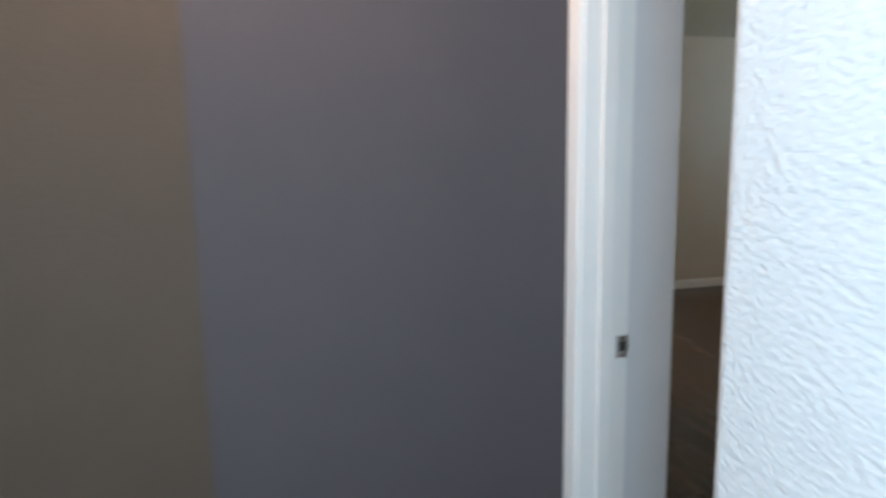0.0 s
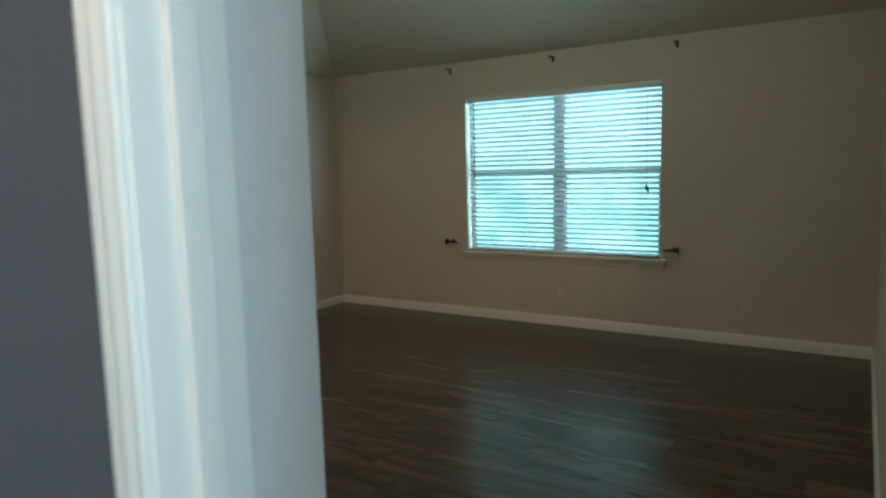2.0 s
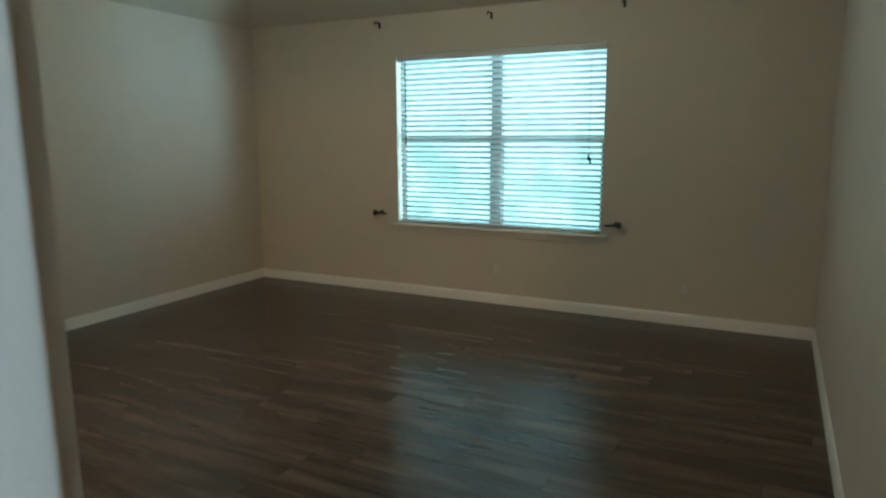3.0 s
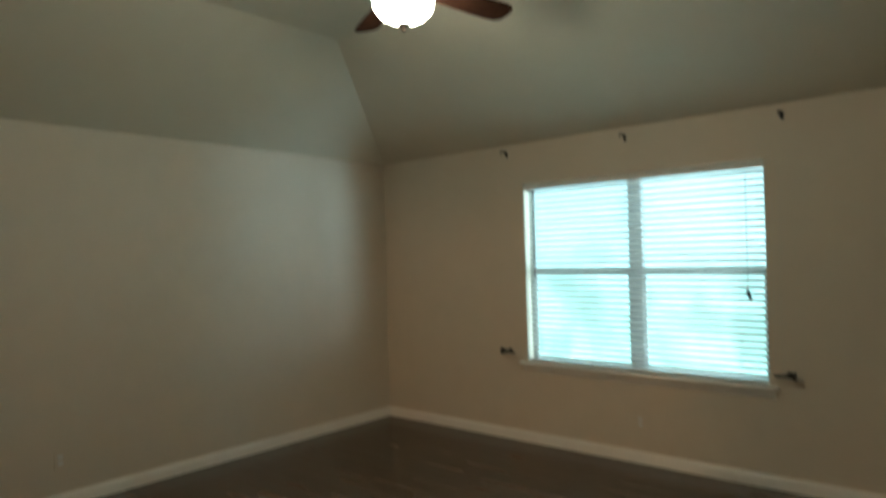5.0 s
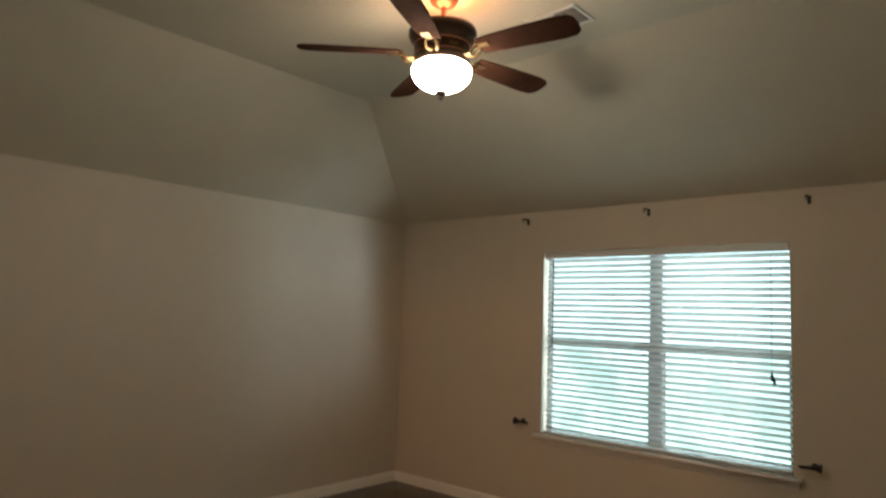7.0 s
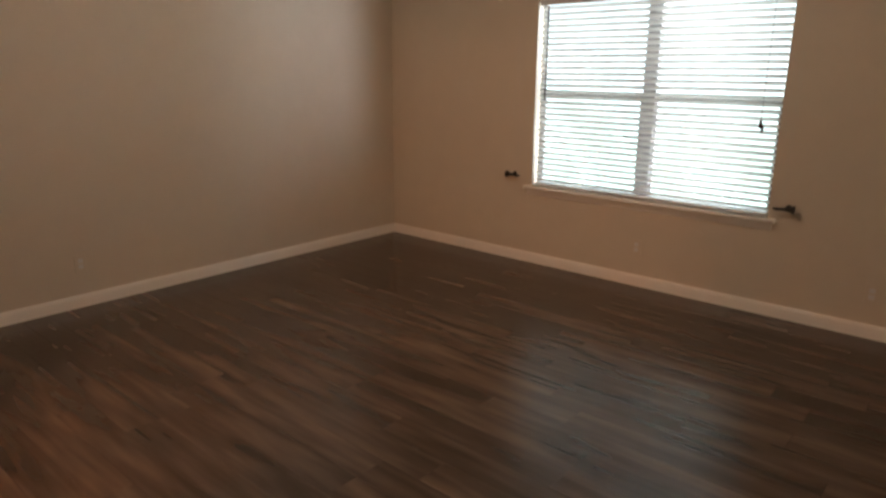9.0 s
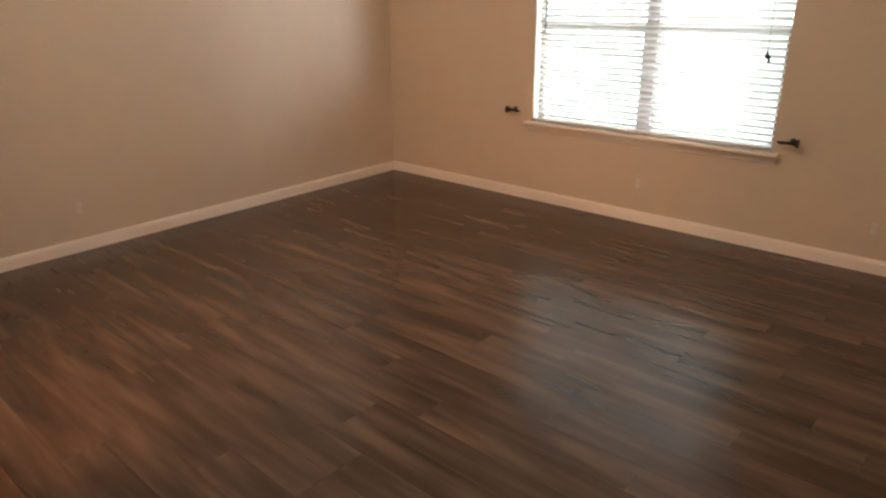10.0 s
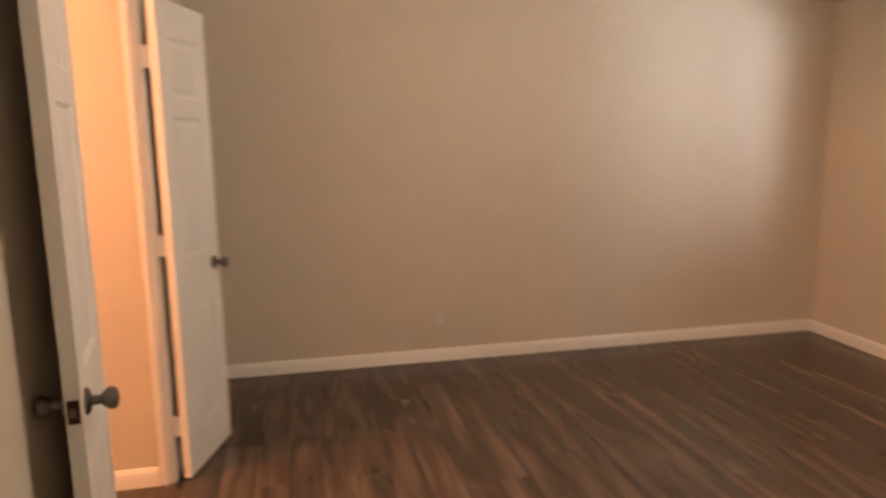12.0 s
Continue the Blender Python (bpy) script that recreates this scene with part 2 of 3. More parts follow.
def extrude_profile(profile, length):
    """A moulding: (depth, height) pairs in y and z, run along x from 0 to length."""
    bm = bmesh.new()
    a = [bm.verts.new((0, y, z)) for y, z in profile]
    b = [bm.verts.new((length, y, z)) for y, z in profile]
    for k in range(len(profile)):
        j = (k + 1) % len(profile)
        bm.faces.new((a[k], a[j], b[j], b[k]))
    bm.faces.new(a[::-1])
    bm.faces.new(b)
    return finish(bm)


def turned(bm, m):
    bmesh.ops.transform(bm, matrix=m, verts=bm.verts[:])
    return bm


def as_mesh(name, bm, mat, smooth=False):
    me = bpy.data.meshes.new(name)
    bm.to_mesh(me)
    bm.free()
    me.materials.append(mat)
    if smooth:
        me.polygons.foreach_set("use_smooth", [True] * len(me.polygons))
        me.set_sharp_from_angle(angle=radians(40))
    return me


def part(name, bm, mat, parent, label="", smooth=False):
    ob = new(name, as_mesh(name, bm, mat, smooth))
    ob.parent = parent
    if label:
        ob["label"] = label
    return ob


def thing(name, m, label, category, group="", kind=""):
    ob = new(name)
    ob.matrix_world = m
    return tagged(ob, label, category, group, kind)


def structure(name, bm, mat, label, category):
    return tagged(new(name, as_mesh(name, bm, mat)), label, category, kind="structure")


# ---- the plan, in metres: north wall at y 0, west wall at x 0 ----
EAST, SOUTH, BATH_WALL, STEP = 4.955, -4.87, -4.462, 3.6
DOOR_L, DOOR_R, HALL_Y, HALL_N = 4.212, 4.955, -5.13, -5.42
HALL_W, HALL_E, HALL_S = 4.152, 6.4, -7.6
PLATE, FLAT = 2.44, 3.05
CORNER = 5.08
KNEE_X, KNEE_Y = 1.12, -1.53
WX0, WX1, WZ0, WZ1 = 1.612, 3.442, 0.655, 2.108
BX0, BX1, BTOP = 1.318, 2.28, 2.12
T = 0.14

structure("wall_north", boxes((-T, WX0, 0, T, 0, PLATE), (WX1, EAST + T, 0, T, 0, PLATE), (WX0, WX1, 0, T, 0, WZ0), (WX0, WX1, 0, T, WZ1, PLATE)),
          PAINT, "beige painted wall with a window opening", "wall")
structure("wall_west", boxes((-T, 0, BATH_WALL - T, 0, 0, PLATE)), PAINT, "beige orange-peel textured plaster wall", "wall")
structure("wall_east", boxes((EAST, EAST + T, SOUTH, 0, 0, FLAT + 0.1)), PAINT, "beige orange-peel textured plaster wall", "wall")
structure("wall_south", boxes((-T, BX0 - 0.02, BATH_WALL - T, BATH_WALL, 0, FLAT + 0.1), (BX1 + 0.02, STEP, BATH_WALL - T, BATH_WALL, 0, FLAT + 0.1),
                              (BX0 - 0.02, BX1 + 0.02, BATH_WALL - T, BATH_WALL, BTOP + 0.02, FLAT + 0.1), (STEP - T, STEP, SOUTH, BATH_WALL - T, 0, FLAT + 0.1)),
          PAINT, "beige plaster wall with a double doorway", "wall")
structure("wall_entry", boxes((STEP - T, DOOR_L - 0.02, -5.0, SOUTH, 0, FLAT + 0.1), (STEP - T, DOOR_L - 0.018, HALL_Y, -5.0, 0, FLAT + 0.1),
                              (DOOR_L, DOOR_R, -5.0, SOUTH, 2.10, FLAT + 0.1), (DOOR_L - 0.018, DOOR_R, HALL_Y, -5.0, 2.118, FLAT + 0.1),
                              (DOOR_R, EAST + T, HALL_Y, SOUTH, 0, FLAT + 0.1)),
          PAINT, "painted plaster wall round the bedroom doorway", "wall")
structure("wall_return", boxes((DOOR_L - 0.02, DOOR_L - 0.001, -5.0, SOUTH, 0, 2.10), bevel=0.002), PALE, "pale painted return beside the bedroom doorway", "wall")
structure("wall_hall_west", boxes((HALL_W - T, HALL_W, HALL_S - T, HALL_Y, 0, PLATE + 0.1)), DIM_GREY, "textured hallway wall, its dim light put into greyish paint", "wall")


def hall_north():
    bm = bmesh.new()
    box(bm, CORNER, HALL_E, HALL_N, HALL_Y, 0, PLATE + 0.1)
    edge = [e for e in bm.edges if all(abs(v.co.x - CORNER) < 1e-4 and abs(v.co.y - HALL_N) < 1e-4 for v in e.verts)]
    bmesh.ops.bevel(bm, geom=edge, offset=0.02, segments=5, affect="EDGES", profile=0.5)
    return finish(bm)


structure("wall_hall_north", hall_north(), COARSE, "coarse knockdown-textured wall with a rounded corner", "wall")
# Thin sheet that paints the daylight's edge onto the hall wall.
structure("wall_hall_tan", boxes((HALL_W, HALL_W + 0.004, HALL_S, -6.02, 0, PLATE)), WARM_SHADE, "stretch of hallway wall with warm shade painted in brownish tan", "wall")
structure("wall_hall_south", boxes((HALL_W - T, HALL_E + T, HALL_S - T, HALL_S, 0, PLATE + 0.1)), PAINT, "painted hallway wall", "wall")
structure("wall_hall_east", boxes((HALL_E, HALL_E + T, HALL_S, -6.55, 0, PLATE + 0.1), (HALL_E, HALL_E + T, -5.7, HALL_N, 0, PLATE + 0.1), (HALL_E, HALL_E + T, -6.55, -5.7, 0, 1.4),
                                  (HALL_E, HALL_E + T, -6.55, -5.7, 2.3, PLATE + 0.1)), PAINT, "painted hallway wall with a window opening", "wall")
structure("ceiling_hall", boxes((HALL_W, HALL_E, HALL_S, HALL_N, PLATE, PLATE + 0.1), (HALL_W, CORNER, HALL_N, HALL_Y, PLATE, PLATE + 0.1)), CEIL,
          "painted hallway ceiling", "ceiling")
structure("wall_bath_west", boxes((BX0 - 0.02 - T, BX0 - 0.02, -7.0, BATH_WALL - T, 0, PLATE + 0.1), (BX0 - 0.02, BX0 - 0.004, -7.0, BATH_WALL - 0.052, 0, BTOP)), PAINT, "painted bathroom wall in warm lamplight", "wall")
structure("wall_bath_south", boxes((BX0 - 0.02, STEP - T, -7.0 - T, -7.0, 0, PLATE + 0.1)), PAINT, "painted bathroom wall", "wall")
structure("wall_bath_east", boxes((STEP - T, STEP, -7.0, HALL_Y, 0, PLATE + 0.1)), PAINT, "painted bathroom wall", "wall")
structure("ceiling_bath", boxes((BX0 - 0.02, STEP - T, -7.0, BATH_WALL - T, PLATE, PLATE + 0.1)), CEIL, "painted bathroom ceiling", "ceiling")


def vaulted():
    """North and west slopes that rise from the wall tops to a flat middle."""
    bm = bmesh.new()
    lift = Vector((0, 0, 0.12))
    s = SOUTH
    p = dict(nw=(0, 0, PLATE), ne=(EAST, 0, PLATE), k=(KNEE_X, KNEE_Y, FLAT), ke=(EAST, KNEE_Y, FLAT), se=(EAST, s, FLAT), ks=(KNEE_X, s, FLAT), sw=(0, s, PLATE))
    for names in (("nw", "k", "ke", "ne"), ("nw", "sw", "ks", "k"), ("k", "ks", "se", "ke")):
        low = [bm.verts.new(p[n]) for n in names]
        top = [bm.verts.new(Vector(p[n]) + lift) for n in names]
        bm.faces.new(low)
        bm.faces.new(top[::-1])
        for i in range(4):
            j = (i + 1) % 4
            bm.faces.new((low[i], top[i], top[j], low[j]))
    return finish(bm)


structure("ceiling", vaulted(), CEIL, "beige vaulted ceiling with sloped sides", "ceiling")

# ---- trim ----
BASE = [(0, 0), (-0.015, 0), (-0.015, 0.065), (-0.012, 0.073), (-0.008, 0.078), (-0.006, 0.085), (0, 0.087)]


def baseboard(x, y, turn, length):
    ob = new("baseboard", as_mesh("baseboard", extrude_profile(BASE, length), WHITE, True))
    ob.matrix_world = pose(x, y, 0, 0, 0, turn)
    return tagged(ob, "white painted wooden baseboard along the wall", "baseboard", kind="structure")


baseboard(0, 0, 0, EAST)
baseboard(0, BATH_WALL, 90, -BATH_WALL - 0.015)
baseboard(EAST, -0.015, -90, -SOUTH - 0.015)
baseboard(BX0 - 0.085, BATH_WALL, 180, BX0 - 0.1)
baseboard(STEP, BATH_WALL, 180, STEP - BX1 - 0.085)
baseboard(BX0 - 0.004, -7.0, 90, 7.0 + BATH_WALL - 0.054)
baseboard(HALL_W + 0.004, HALL_S, 90, HALL_Y - HALL_S)

CASING = [(y, 0.69 * z) for y, z in ((0, 0), (-0.010, 0), (-0.014, 0.006), (-0.014, 0.022), (-0.018, 0.030), (-0.018, 0.045), (-0.012, 0.055), (-0.016, 0.066), (-0.016, 0.08), (0, 0.08))]


def casing(height, m, label="white moulded door casing"):
    """An upright casing; the profile's 0 lies at the opening."""
    ob = new("trim", as_mesh("trim", turned(extrude_profile(CASING, height), Matrix.Rotation(radians(-90), 4, "Y")), WHITE, True))
    ob.matrix_world = m
    return tagged(ob, label, "door casing", kind="structure")


def box_trim(name, label, bm, category="door frame"):
    return structure(name, bm, WHITE, label, category)


# bedroom doorway, hall side
casing(2.17, pose(DOOR_L - 0.004, HALL_Y, 0))
box_trim("door_jamb", "white painted door jamb with a stop", boxes((DOOR_L - 0.018, DOOR_L, HALL_Y - 0.002, -5.0, 0, 2.10), bevel=0.002))
box_trim("door_stop", "white painted door stop strip", boxes((DOOR_L, DOOR_L + 0.011, -5.085, -5.045, 0, 2.09), bevel=0.003))
box_trim("door_head", "white painted door head", boxes((DOOR_L, DOOR_R, HALL_Y - 0.002, -5.0, 2.10, 2.118)))

# bathroom double doorway
box_trim("bath_jamb", "white painted door jamb", boxes((BX0 - 0.02, BX0, BATH_WALL - 0.05, BATH_WALL + 0.004, 0, BTOP), bevel=0.002))
box_trim("bath_jamb", "white painted door jamb", boxes((BX1, BX1 + 0.02, BATH_WALL - T - 0.004, BATH_WALL + 0.004, 0, BTOP), bevel=0.002))
box_trim("bath_head", "white painted door head", boxes((BX0 - 0.02, BX1 + 0.02, BATH_WALL - T - 0.004, BATH_WALL + 0.004, BTOP, BTOP + 0.02)))
box_trim("bath_stop", "white painted door stop strip", boxes((BX0, BX0 + 0.012, BATH_WALL - 0.044, BATH_WALL - 0.018, 0, BTOP), bevel=0.003))
casing(2.19, pose(BX0 - 0.006, BATH_WALL, 0) @ Matrix.Diagonal((1, -1, 1, 1)))
casing(2.19, pose(BX1 + 0.006, BATH_WALL, 0, 0, 0, 180))
casing(2.19, pose(BX1 + 0.006, BATH_WALL - T, 0) @ Matrix.Diagonal((-1, 1, 1, 1)))


# ---- window ----
def window():
    w = thing("window_1", pose(0, 0, 0), "white vinyl double window, its frame greyed as backlit, above a moulded sill", "window", kind="structure")
    mid = 2.527
    y0, y1 = 0.085, 0.135
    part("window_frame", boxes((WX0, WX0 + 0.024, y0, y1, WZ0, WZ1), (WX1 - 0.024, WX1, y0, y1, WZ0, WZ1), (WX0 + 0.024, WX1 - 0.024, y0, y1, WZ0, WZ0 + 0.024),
                               (WX0 + 0.024, WX1 - 0.024, y0, y1, WZ1 - 0.024, WZ1)), VINYL_BACKLIT, w)
    part("mullion", boxes((mid - 0.05, mid + 0.05, y0 - 0.004, y1, WZ0 + 0.024, WZ1 - 0.024), bevel=0.004), VINYL_BACKLIT, w)
    for a, b in ((WX0 + 0.024, mid - 0.05), (mid + 0.05, WX1 - 0.024)):
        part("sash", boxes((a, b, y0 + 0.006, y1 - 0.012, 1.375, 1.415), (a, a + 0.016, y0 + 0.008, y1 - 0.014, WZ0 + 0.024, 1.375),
                                  (b - 0.016, b, y0 + 0.008, y1 - 0.014, WZ0 + 0.024, 1.375), bevel=0.003), VINYL_BACKLIT, w)
        for z0, z1 in ((WZ0 + 0.024, 1.375), (1.415, WZ1 - 0.024)):
            p = part("pane", boxes((a, b, 0.112, 0.116, z0, z1)), GLASS, w)
            p.visible_shadow = False
    part("window_sill", boxes((WX0 - 0.055, WX1 + 0.055, -0.055, 0.084, WZ0 - 0.028, WZ0), bevel=0.008, segments=3), WHITE, w)
    part("apron", turned(extrude_profile([(0, 0), (-0.010, 0), (-0.016, 0.012), (-0.016, 0.045), (-0.022, 0.058), (0, 0.058)], WX1 - WX0 + 0.07),
                         pose(WX0 - 0.035, 0, WZ0 - 0.079)), WHITE, w, smooth=True)
    return w


window()


def blind():
    b = thing("window_blind", pose(0, 0.03, 0), "white two-inch slatted blind lowered over the window", "blind")
    x0, x1 = WX0 + 0.022, WX1 - 0.010
    part("headrail", boxes((x0, x1, -0.025, 0.025, WZ1 - 0.056, WZ1 - 0.004), bevel=0.003), SLAT, b)
    part("valance", boxes((x0 - 0.004, x1 + 0.004, -0.034, -0.027, WZ1 - 0.060, WZ1 - 0.003), bevel=0.002), SLAT, b)
    part("bottom_rail", boxes((x0, x1, -0.025, 0.025, WZ0 + 0.006, WZ0 + 0.024), bevel=0.004), SLAT, b)
    count = 31
    low, high = WZ0 + 0.05, WZ1 - 0.082
    bm = bmesh.new()
    n = 5
    rows_ = []
    for k in range(n):
        v = -0.025 + 0.05 * k / (n - 1)
        arch = 0.003 * (1 - (v / 0.025) ** 2)
        rows_.append([bm.verts.new((x, v, arch + o)) for o in (0, 0.0026) for x in (x0, x1)])
    for a, c in zip(rows_, rows_[1:]):
        bm.faces.new((a[0], a[1], c[1], c[0]))
        bm.faces.new((a[2], c[2], c[3], a[3]))
        bm.faces.new((a[0], c[0], c[2], a[2]))
        bm.faces.new((a[1], a[3], c[3], c[1]))
    for r in (rows_[0], rows_[-1]):
        bm.faces.new((r[0], r[1], r[3], r[2]))
    me = as_mesh("slat", finish(bm), SLAT, True)
    for i in range(count):
        s = new("slat", me)
        s.parent = b
        s.matrix_basis = pose(0, 0, low + (high - low) * i / (count - 1) + random.uniform(-0.0008, 0.0008), SLAT_TILT + random.uniform(-0.6, 0.6), random.uniform(-0.03, 0.03), 0)
    for x in (x0 + 0.16, 2.21, 2.83, x1 - 0.16):
        for y in (-0.027, 0.027):
            part("ladder_cord", sweep([(x, y, WZ0 + 0.02), (x, y, WZ1 - 0.05)], 0.0011, 6), SLAT, b)
    part("tilt_wand", sweep([(x0 + 0.075, -0.040, WZ1 - 0.07), (x0 + 0.077, -0.046, 1.34)], 0.0055, 8), IRON, b)
    part("lift_cord", sweep([(x1 - 0.10, -0.038, WZ1 - 0.08), (x1 - 0.102, -0.041, 1.27)], 0.0016, 6), CORD, b)
    part("tassel", lathe([(0.003, 0.0), (0.009, -0.012), (0.012, -0.045), (0.008, -0.055)], 12, pose(x1 - 0.102, -0.041, 1.275)), BRONZE, b, "dark cord tassel", True)
    part("tassel", lathe([(0.003, 0.0), (0.008, -0.012), (0.010, -0.04), (0.006, -0.048)], 12, pose(x1 - 0.088, -0.041, 1.245)), BRONZE, b, "dark cord tassel", True)
    return b


SLAT_TILT = -33
blind()


def rod_bracket(m):
    b = thing("curtain_rod_bracket", m, "small dark iron curtain rod bracket on the wall", "bracket", "brackets above the window")
    part("wall_plate", boxes((-0.011, 0.011, -0.005, 0, -0.022, 0.03), bevel=0.002), IRON, b)
    part("arm", sweep([(0, -0.004, 0.018), (0, -0.04, 0.024), (0, -0.075, 0.022), (0, -0.088, 0.010), (0, -0.082, -0.006)], 0.006, 8), IRON, b, smooth=True)
    return b


first = rod_bracket(pose(1.455, 0, 2.36))
for x in (2.507, 3.559):
    copy_thing(first, pose(x, 0, 2.36))


def holdback(m):
    b = thing("curtain_holdback", m, "dark iron trumpet-shaped curtain holdback beside the window", "holdback", "holdbacks beside the window")
    part("rosette", lathe([(0.020, 0), (0.020, 0.004), (0.012, 0.009), (0.007, 0.02), (0.007, 0.062)], 16, pose(-0.03, 0, 0, 90, 0, 0)), IRON, b, smooth=True)
    part("bar", sweep([(-0.075, -0.06, 0), (-0.066, -0.06, 0), (-0.05, -0.06, 0), (-0.01, -0.06, -0.002), (0.03, -0.06, -0.006), (0.05, -0.05, -0.004)],
                      [0.029, 0.025, 0.016, 0.010, 0.010, 0.006], 12), IRON, b, smooth=True)
    return b


first = holdback(pose(1.475, 0, 0.735))
other = holdback(pose(3.532, 0, 0.735))
for o in other.children:
    o.data.transform(Matrix.Diagonal((-1, 1, 1, 1)))
    o.data.flip_normals()


# ---- ceiling fan ----
def ceiling_fan(m):
    f = thing("ceiling_fan", m, "bronze five-blade ceiling fan with a lit bowl light", "ceiling fan")
    part("canopy", lathe([(0.060, 0), (0.068, -0.006), (0.069, -0.016), (0.062, -0.032), (0.046, -0.048), (0.024, -0.058), (0.014, -0.061)], 40), COPPER, f, "ribbed copper canopy", True)
    for k in range(16):
        a = 2 * math.pi * k / 16
        c, s = math.cos(a), math.sin(a)
        part("rib", sweep([(0.067 * c, 0.067 * s, -0.016), (0.061 * c, 0.061 * s, -0.032), (0.043 * c, 0.043 * s, -0.049)], 0.004, 6), COPPER, f)
    part("downrod", sweep([(0, 0, -0.056), (0, 0, -0.16)], 0.012, 16), COPPER, f, smooth=True)
    part("rod_collar", lathe([(0.013, -0.128), (0.024, -0.134), (0.028, -0.150), (0.034, -0.156)], 24), COPPER, f, smooth=True)
    part("motor_housing", lathe([(0.03, -0.154), (0.110, -0.158), (0.145, -0.166), (0.157, -0.180), (0.158, -0.200), (0.150, -0.222), (0.132, -0.240), (0.124, -0.256), (0.124, -0.288),
                                 (0.130, -0.300), (0.126, -0.318), (0.118, -0.336)], 48), BRONZE, f, smooth=True)
    for z, r in ((-0.170, 0.149), (-0.246, 0.128), (-0.296, 0.127)):
        part("band", lathe([(r - 0.004, z + 0.004), (r + 0.003, z + 0.003), (r + 0.003, z - 0.003), (r - 0.004, z - 0.004)], 40), COPPER, f, smooth=True)
    for k in range(10):
        part("ornament", turned(boxes((-0.003, 0.004, -0.020, 0.020, -0.007, 0.007), bevel=0.003), pose(0, 0, 0, 0, 0, 36 * k + 12) @ pose(0.125, 0, -0.272)), BRASS, f, "small antique brass ornament")
    part("bowl", lathe([(0.116, -0.336), (0.130, -0.346), (0.138, -0.362), (0.136, -0.384), (0.124, -0.410), (0.094, -0.437), (0.054, -0.456), (0.02, -0.464)], 48),
         BOWL, f, "lit white glass bowl", True)
    part("finial", lathe([(0.028, -0.462), (0.024, -0.476), (0.013, -0.482), (0.013, -0.492), (0.004, -0.500)], 20), BRONZE, f, smooth=True)
    for k in range(5):
        spin = pose(0, 0, -0.300, 0, 0, BLADE_TURN + 72 * k)
        arm = part("blade_arm", turned(boxes((0.18, 0.255, -0.030, 0.030, 0.012, 0.017), bevel=0.002), spin), BRASS, f, "antique brass blade arm")
        for side in (-1, 1):
            part("scroll", turned(sweep([(0.118, 0.006 * side, 0.006), (0.140, 0.014 * side, -0.014), (0.165, 0.026 * side, -0.016), (0.188, 0.026 * side, 0.004), (0.200, 0.018 * side, 0.013)],
                                        [0.009, 0.008, 0.007, 0.007, 0.006], 8), spin), BRASS, arm, smooth=True)
        bm = bmesh.new()
        outline = [(0.20, -0.052), (0.30, -0.060), (0.45, -0.068), (0.58, -0.072), (0.635, -0.066), (0.658, -0.045), (0.664, 0.0), (0.658, 0.045), (0.635, 0.066),
                   (0.58, 0.072), (0.45, 0.068), (0.30, 0.060), (0.20, 0.052), (0.185, 0.0)]
        top = [bm.verts.new((x, y, 0.004)) for x, y in outline]
        low = [bm.verts.new((x, y, -0.004)) for x, y in outline]
        bm.faces.new(top)
        bm.faces.new(low[::-1])
        for i in range(len(top)):
            j = (i + 1) % len(top)
            bm.faces.new((top[i], low[i], low[j], top[j]))
        part("blade", turned(finish(bm), spin @ pose(0, 0, 0.018, -13, 0, 0)), BLADE, f, "dark walnut fan blade")
    return f


BLADE_TURN = 8
ceiling_fan(pose(FAN_X, FAN_Y, FLAT))


def ceiling_vent(m):
    v = thing("ceiling_vent", m, "white metal ceiling air vent, louvres over a sheet of painted shade", "vent")
    part("frame", boxes((-0.20, 0.20, -0.11, -0.085, -0.008, 0), (-0.20, 0.20, 0.085, 0.11, -0.008, 0), (-0.20, -0.175, -0.085, 0.085, -0.008, 0),
                        (0.175, 0.20, -0.085, 0.085, -0.008, 0), (-0.012, 0.012, -0.085, 0.085, -0.008, 0), bevel=0.002), WHITE, v)
    # Flat sheet in place of a duct, its inner shade painted on.
    part("backing", boxes((-0.175, 0.175, -0.085, 0.085, -0.003, -0.001)), RECESS_SHADE, v)
    for x0, x1 in ((-0.172, -0.014), (0.014, 0.172)):
        for k in range(9):
            y = -0.076 + 0.019 * k
            part("slat", turned(boxes((x0, x1, -0.008, 0.008, -0.0006, 0.0006)), pose(0, y, -0.008, -42 if x0 < 0 else 42, 0, 0)), WHITE, v)
    return v


ceiling_vent(pose(2.87, -1.86, FLAT) @ Matrix.Diagonal((0.72, 0.95, 1, 1)))


# ---- doors ----
def knob(m, parent):
    k = part("door_knob", lathe([(0.032, 0), (0.032, 0.004), (0.026, 0.010), (0.012, 0.014), (0.011, 0.032), (0.020, 0.040), (0.027, 0.050), (0.027, 0.060), (0.020, 0.068),
                                 (0.006, 0.071)], 28, m), NICKEL, parent, "brushed nickel round knob", True)
    return k


